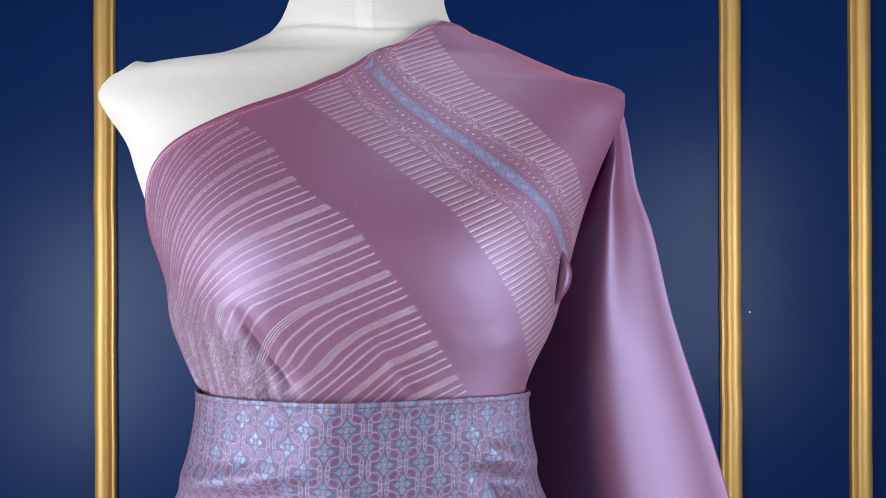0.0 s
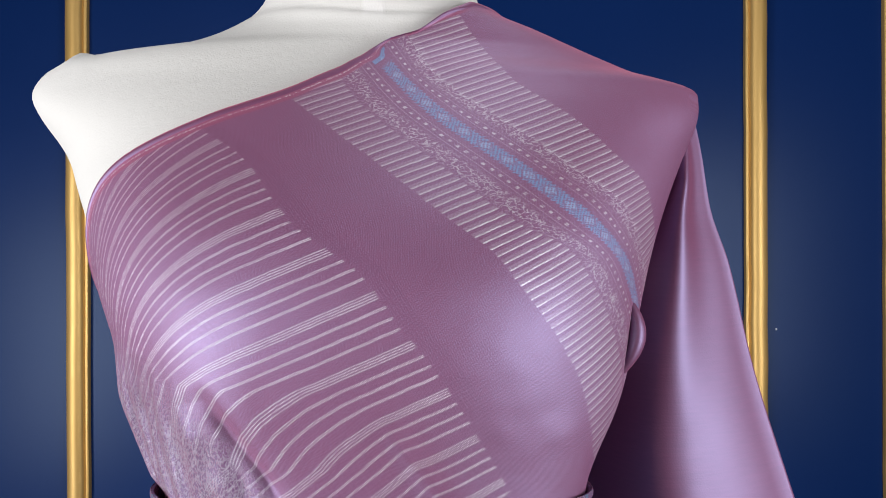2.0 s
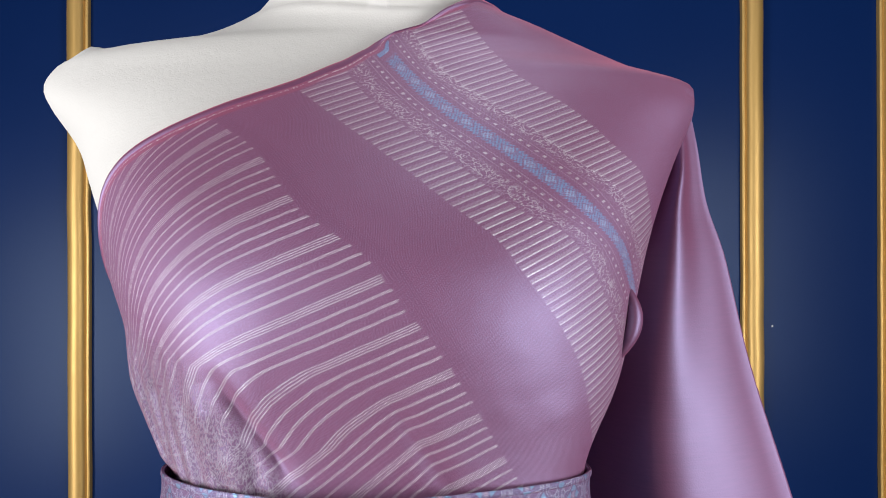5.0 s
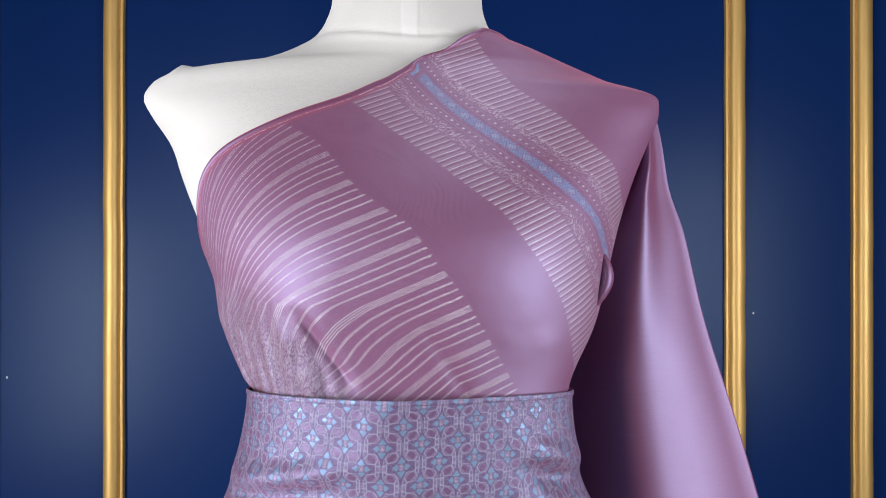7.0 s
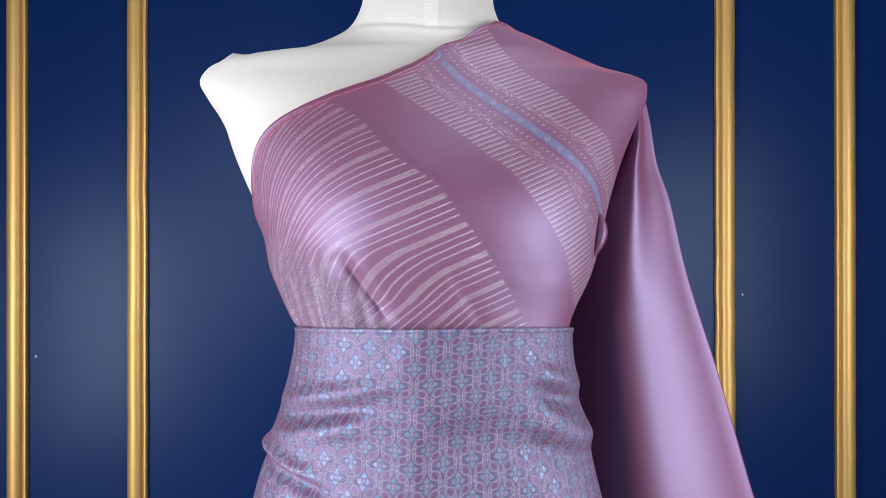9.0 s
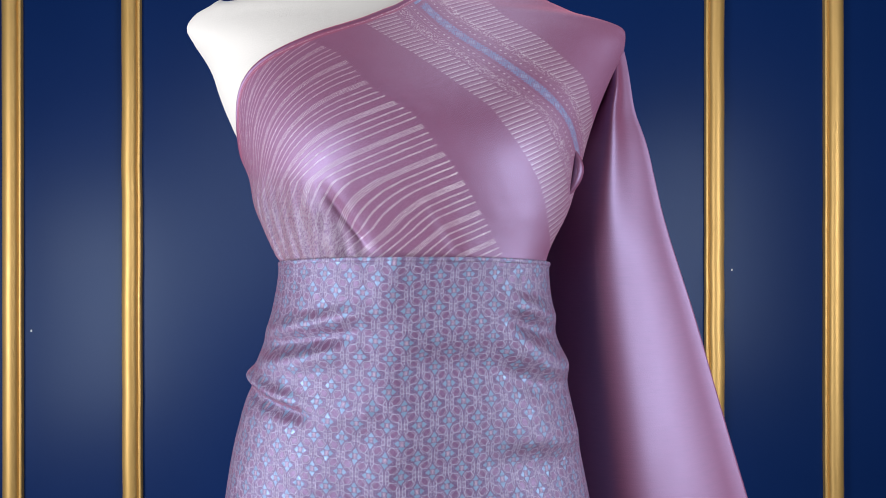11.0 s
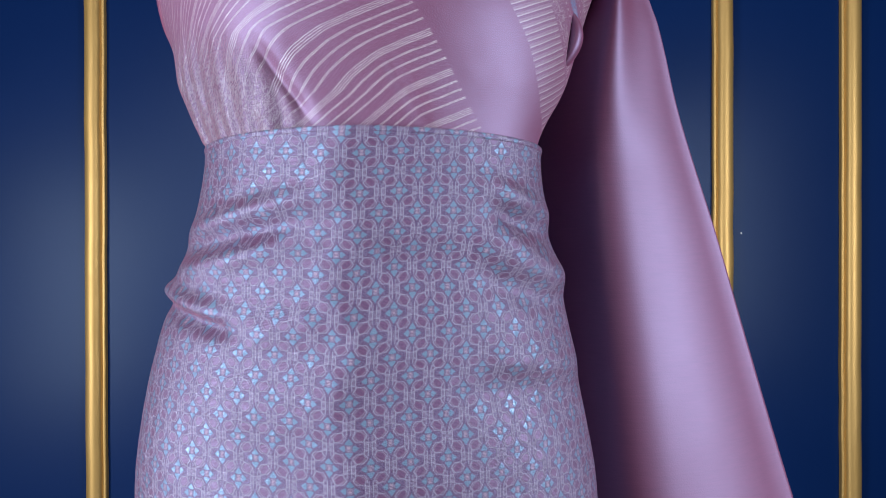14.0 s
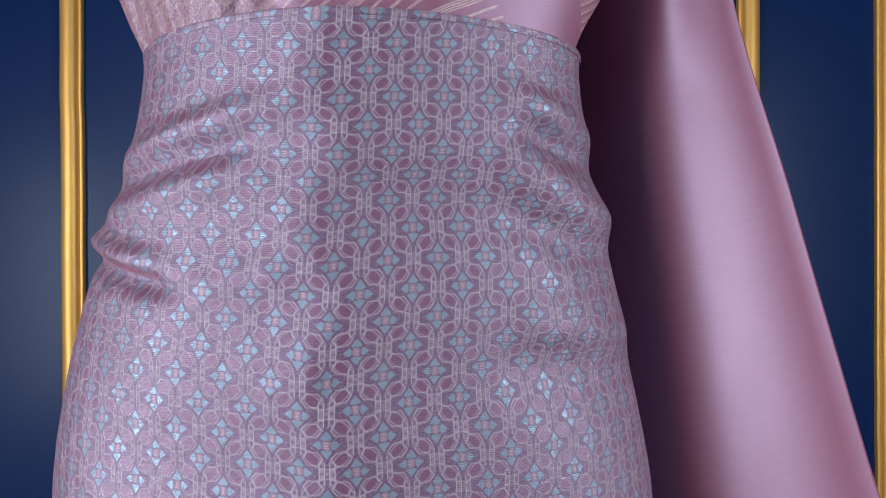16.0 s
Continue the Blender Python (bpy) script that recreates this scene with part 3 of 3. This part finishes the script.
def bodice():
    rows, cols, grow = 210, 420, 0.004
    a = np.linspace(-0.55 * math.pi, 1.45 * math.pi, cols)
    low = np.full(cols, 1.03)
    high = np.full(cols, 1.30)
    for _ in range(40):
        mid = (low + high) / 2
        x = form_point(mid, a, grow)[0]
        over = mid > glide(x, NECKLINE, 1)
        low, high = np.where(over, low, mid), np.where(over, mid, high)
    top = (low + high) / 2
    rise = glide(a, [(0.77, 1.286), (0.90, 1.2825), (1.05, 1.279), (1.20, 1.2745), (1.271, 1.2705), (1.331, 1.2660), (1.391, 1.2565), (1.451, 1.2495),
                     (1.571, 1.2425), (1.71, 1.229)], 1)
    top = np.where(a < 0.77, 1.286, np.where(a < 1.71, rise, top))
    kernel = np.exp(-(np.arange(-36, 37) / 3.0) ** 2)
    top = np.convolve(np.pad(top, 36, mode="edge"), kernel / kernel.sum(), mode="valid")
    bottom = np.interp(1.010, LEVEL, LENGTH)
    t = np.linspace(0, 1, rows)[:, None]
    z = np.interp(bottom + t * (np.interp(top, LEVEL, LENGTH) - bottom)[None, :], LENGTH, LEVEL)
    x, y, z = form_point(z, np.repeat(a[None, :], rows, 0), grow)
    u = unrolled(x, z, grow)
    marks = []
    for value, course in BANDS:
        h = np.array([c[0] for c in course])
        at = unrolled(np.array([c[1] for c in course]), h, grow)
        zz = np.clip(z, h[0], h[-1])
        marks.append(glide(zz, list(zip(h, at)), 1) + 0.8 * (zz - z))
    q = u - marks[0] + BANDS[0][0]
    for (value, _), (after, _), lo, hi in zip(BANDS, BANDS[1:], marks, marks[1:]):
        part = value + (u - lo) / np.maximum(hi - lo, 0.004) * (after - value)
        q = np.where(u > lo, part, q)
    q = np.where(u > marks[-1], BANDS[-1][0] + u - marks[-1], q)
    s = z - 0.42 * u + 3.6 * np.minimum(0, u + 0.045) ** 2 + 3.0 * np.minimum(0, u + 0.095) ** 2
    dart = unrolled(-0.047 + (1.080 - z) * 0.60, z, grow)
    s = s - 0.27 * np.minimum(0, u - dart) * np.clip((1.088 - z) / 0.035, 0, 1) * np.clip((u + 0.13) / 0.05, 0, 1)
    rim = (1 - t) * (np.interp(top, LEVEL, LENGTH) - bottom)[None, :]
    # folds gathered under the bust, and slack at the armholes
    front = np.clip(np.sin(a) * 3, 0, 1)[None, :]
    push = ridge(x, z, (-0.122, 1.088), (-0.080, 1.028), 0.0044, -0.0042, lead=0) + ridge(x, z, (-0.117, 1.096), (-0.070, 1.030), 0.011, 0.0016, lead=0)
    push = push + ridge(x, z, (-0.047, 1.080), (-0.015, 1.026), 0.0044, -0.0016, lead=0) + ridge(x, z, (-0.040, 1.086), (-0.006, 1.026), 0.012, 0.0010, lead=0)
    push = push + ridge(x, z, (-0.158, 1.098), (-0.154, 0.985), 0.011, -0.0085, lead=0)
    push = push + ridge(x, z, (-0.128, 1.080), (-0.112, 1.026), 0.007, 0.0035, lead=0)
    push = push + ridge(x, z, (0.030, 1.075), (0.046, 1.024), 0.014, 0.0010, lead=0) + ridge(x, z, (0.082, 1.150), (0.066, 1.045), 0.006, -0.002, lead=0)
    push = push + 0.0005 * ripple(x, z, 28, 3.0) + 0.0002 * ripple(x, z, 90, 8.0)
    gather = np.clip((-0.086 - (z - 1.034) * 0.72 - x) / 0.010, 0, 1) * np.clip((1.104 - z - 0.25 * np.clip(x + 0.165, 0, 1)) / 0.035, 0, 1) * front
    push = push + gather * 0.0012 * np.sin(u * 430.0 + 5.0 * (z - 1.05) / 0.05 + 2.5 * ripple(x, z, 30, 6.0))
    y = y - push * front
    x = x - 0.0070 * glide(z, [(1.0, -0.4), (1.022, -0.2), (1.034, 0.9), (1.050, 1.3), (1.070, 1.1), (1.105, 0.0), (1.3, 0.0)], 1) * np.clip(-np.cos(a), 0, 1)[None, :] ** 3
    roll = np.exp(-(rim / 0.003) ** 2)
    y = y - 0.0012 * roll * front
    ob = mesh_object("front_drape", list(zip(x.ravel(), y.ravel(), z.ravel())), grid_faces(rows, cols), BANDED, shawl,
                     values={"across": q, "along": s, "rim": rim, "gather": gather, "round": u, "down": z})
    thick(ob, 0.0012, -1.0)
    # the turned hem along the neckline
    depth = np.linspace(0.0, 0.0052, 6)
    strip = []
    for d in depth:
        k = d / rim[0]
        row = np.array([np.interp(1 - k[c], t[:, 0], np.arange(rows)) for c in range(cols)])
        lo = np.clip(row.astype(int), 0, rows - 2)
        f, c = row - lo, np.arange(cols)
        lift = 0.0004 + 0.0012 * math.sin(math.pi * min(1, 0.15 + d / 0.0052 * 0.85))
        px, py, pz = (g[lo, c] * (1 - f) + g[lo + 1, c] * f for g in (x, y, z))
        nx, ny = px + 0.06, py - 0.60
        r = np.hypot(nx, ny)
        strip += list(zip(px + lift * nx / r, py + lift * ny / r, pz + 0.3 * lift))
    first = int(np.searchsorted(a, 0.62))
    strip = [strip[r * cols + c] for r in range(len(depth)) for c in range(first, cols)]
    mesh_object("neckline_hem", strip, grid_faces(len(depth), cols - first), SILK, shawl, label="narrow turned pink silk hem")


bodice()

TAIL_EDGE = [(0.30, 0.416), (0.763, 0.271), (0.85, 0.244), (0.97, 0.209), (1.07, 0.177), (1.136, 0.161), (1.17, 0.149), (1.205, 0.143), (1.237, 0.136)]
TAIL_IN = [(0.30, 0.02), (0.763, 0.04), (0.97, 0.05), (1.07, 0.062), (1.136, 0.082), (1.19, 0.110), (1.237, 0.126)]


def tail():
    """The free end, hanging from the shoulder point behind the form."""
    rows, cols = 150, 120
    z = np.repeat(np.linspace(0.30, 1.238, rows)[:, None], cols, 1)
    p = np.repeat(np.linspace(0, 1, cols)[None, :], rows, 0)
    left, right = glide(z, TAIL_IN, 1), glide(z, TAIL_EDGE, 1)
    spread = np.clip((right - left) / 0.19, 0, 1.6)
    course = [(0, 0.135), (0.12, 0.080), (0.25, 0.030), (0.35, 0.009), (0.45, 0.004), (0.55, 0.008), (0.65, 0.014), (0.75, 0.022), (0.88, 0.037), (1.0, 0.055)]
    y = 0.602 + spread * (sum(glide(p + k, course, 1) for k in np.linspace(-0.09, 0.09, 29)) / 29 - 0.042)
    y = y - 0.012 * np.exp(-((p - 0.50) / 0.16) ** 2) * np.clip((1.225 - z) / 0.04, 0, 1) * np.clip((z - 1.03) / 0.12, 0, 1)
    x = left + (right - left) * p
    y = y + 0.002 * ripple(x, z, 9, 4.0) * spread
    ob = mesh_object("hanging_end", list(zip(x.ravel(), y.ravel(), z.ravel())), grid_faces(rows, cols), SILK, shawl, label="plain pink silk hanging end")
    return thick(ob, 0.0012, 0.0)


tail()


def armhole_fold():
    """The loose loop of cloth rolled outwards at the armhole."""
    rows, cols = 40, 16
    verts = []
    for i in range(rows):
        t = i / (rows - 1)
        z = 1.119 - 0.042 * t
        swell = math.sin(math.pi * min(1, t * 1.02)) ** 0.7
        for j in range(cols):
            b = math.pi * (1.25 * j / (cols - 1) - 0.25)
            r = 0.0062 * swell + 0.0006
            x = 0.0755 - 0.010 * t * t + 0.004 * math.sin(math.pi * t) + r * math.cos(b) * 0.8
            verts.append((x, 0.512 - r * math.sin(b) * 1.3, z))
    return thick(mesh_object("armhole_fold", verts, grid_faces(rows, cols), SILK, shawl, label="loose rolled silk edge"), 0.001, 0.0)


armhole_fold()

# ---- the skirt ----
skirt = tagged(new("brocade_skirt"), "pink and silver-blue flowered brocade wrapped tightly round the waist and hips", "skirt")


def skirt_cloth():
    rows, cols = 250, 520
    a = np.linspace(-0.5 * math.pi, 1.5 * math.pi, cols)
    z = np.concatenate([np.linspace(1.032, 0.76, 215), np.linspace(0.75, 0.10, rows - 215)])[:, None] + np.zeros((1, cols))
    z = z - 0.006 * (1 - np.sin(a))[None, :] * np.clip((z - 0.9) / 0.13, 0, 1)
    x, y, _ = form_point(np.maximum(z, 0.56), np.repeat(a[None, :], rows, 0), 0.008)
    flare = np.clip((0.80 - z) / 0.7, 0, 1)
    x = x + (x + 0.062) * 0.25 * flare
    y = y + (y - 0.52) * 0.25 * flare
    step = np.hypot(np.diff(x, axis=1), np.diff(y, axis=1))
    u = np.concatenate([np.zeros((rows, 1)), np.cumsum(step, 1)], 1)
    u = u - u[:, cols // 2:cols // 2 + 1]
    front = np.clip(np.sin(a) * 1.5 + 0.1, 0, 1)[None, :]
    push = ridge(x, z, (-0.180, 0.970), (-0.064, 0.997), 0.0078, 0.0034) + ridge(x, z, (-0.175, 0.962), (-0.085, 0.980), 0.0078, -0.0028)
    push = push + ridge(x, z, (-0.185, 0.946), (-0.085, 0.968), 0.0084, 0.0032)
    push = push + ridge(x, z, (-0.210, 0.941), (-0.125, 0.920), 0.0065, 0.0045) + ridge(x, z, (-0.205, 0.931), (-0.115, 0.911), 0.0065, -0.0046)
    push = push + ridge(x, z, (-0.140, 0.912), (-0.060, 0.925), 0.0104, 0.0020)
    push = push + ridge(x, z, (0.070, 0.978), (0.004, 1.003), 0.0084, 0.0036) + ridge(x, z, (0.070, 0.967), (0.010, 0.988), 0.0078, -0.0034)
    push = push + ridge(x, z, (0.072, 0.940), (0.004, 0.972), 0.0111, 0.0040) + ridge(x, z, (0.072, 0.926), (0.000, 0.950), 0.0104, -0.0030)
    push = push + ridge(x, z, (0.085, 0.888), (0.008, 0.902), 0.0117, 0.0030) + ridge(x, z, (0.085, 0.870), (-0.010, 0.884), 0.0130, -0.0022)
    push = push + ridge(x, z, (-0.060, 0.955), (0.030, 0.952), 0.0156, -0.0030)
    push = 1.55 * push + 0.0080 * np.exp(-np.sqrt(((x + 0.064 + 0.006 * np.sin(z * 95.0)) / 0.034) ** 2 + 0.02)) + 0.0015 * ripple(x, z, 22, 1.0) + 0.0004 * ripple(x, z, 110, 5.0)
    cx, cy = -0.060, 0.53
    r = np.hypot(x - cx, y - cy)
    x, y = x + push * front * (x - cx) / r, y + push * front * (y - cy) / r
    hip = 0.0055 * np.exp(-((x + 0.192) / 0.012) ** 2 - ((z - 0.9385) / 0.0055) ** 2) * (np.sin(a) > -0.3)[None, :]
    x = x - hip + 0.0030 * np.exp(-((x - 0.064) / 0.022) ** 2 - ((z - 0.945) / 0.011) ** 2)
    down = z + 0.6 * push
    ob = mesh_object("wrapped_cloth", list(zip(x.ravel(), y.ravel(), z.ravel())), grid_faces(rows, cols), BROCADE, skirt,
                     values={"round": u, "down": down})
    thick(ob, 0.0014, 0.0)
    # the rolled upper edge at the waist
    strip = []
    for i in range(9):
        b = math.pi * (i / 8.0)
        for c in range(cols):
            nx, ny = x[0, c] - cx, y[0, c] - cy
            k = (0.0006 + 0.0005 * math.sin(b)) / math.hypot(nx, ny)
            strip.append((x[0, c] + k * nx, y[0, c] + k * ny, z[0, c] - 0.0012 + 0.0017 * math.cos(b)))
    mesh_object("waist_edge", strip, grid_faces(9, cols), BROCADE, skirt, label="rolled upper edge of the brocade",
                values={"round": np.tile(u[0], 9), "down": (z[0][None, :] + np.linspace(0.002, -0.002, 9)[:, None]).ravel()})


skirt_cloth()
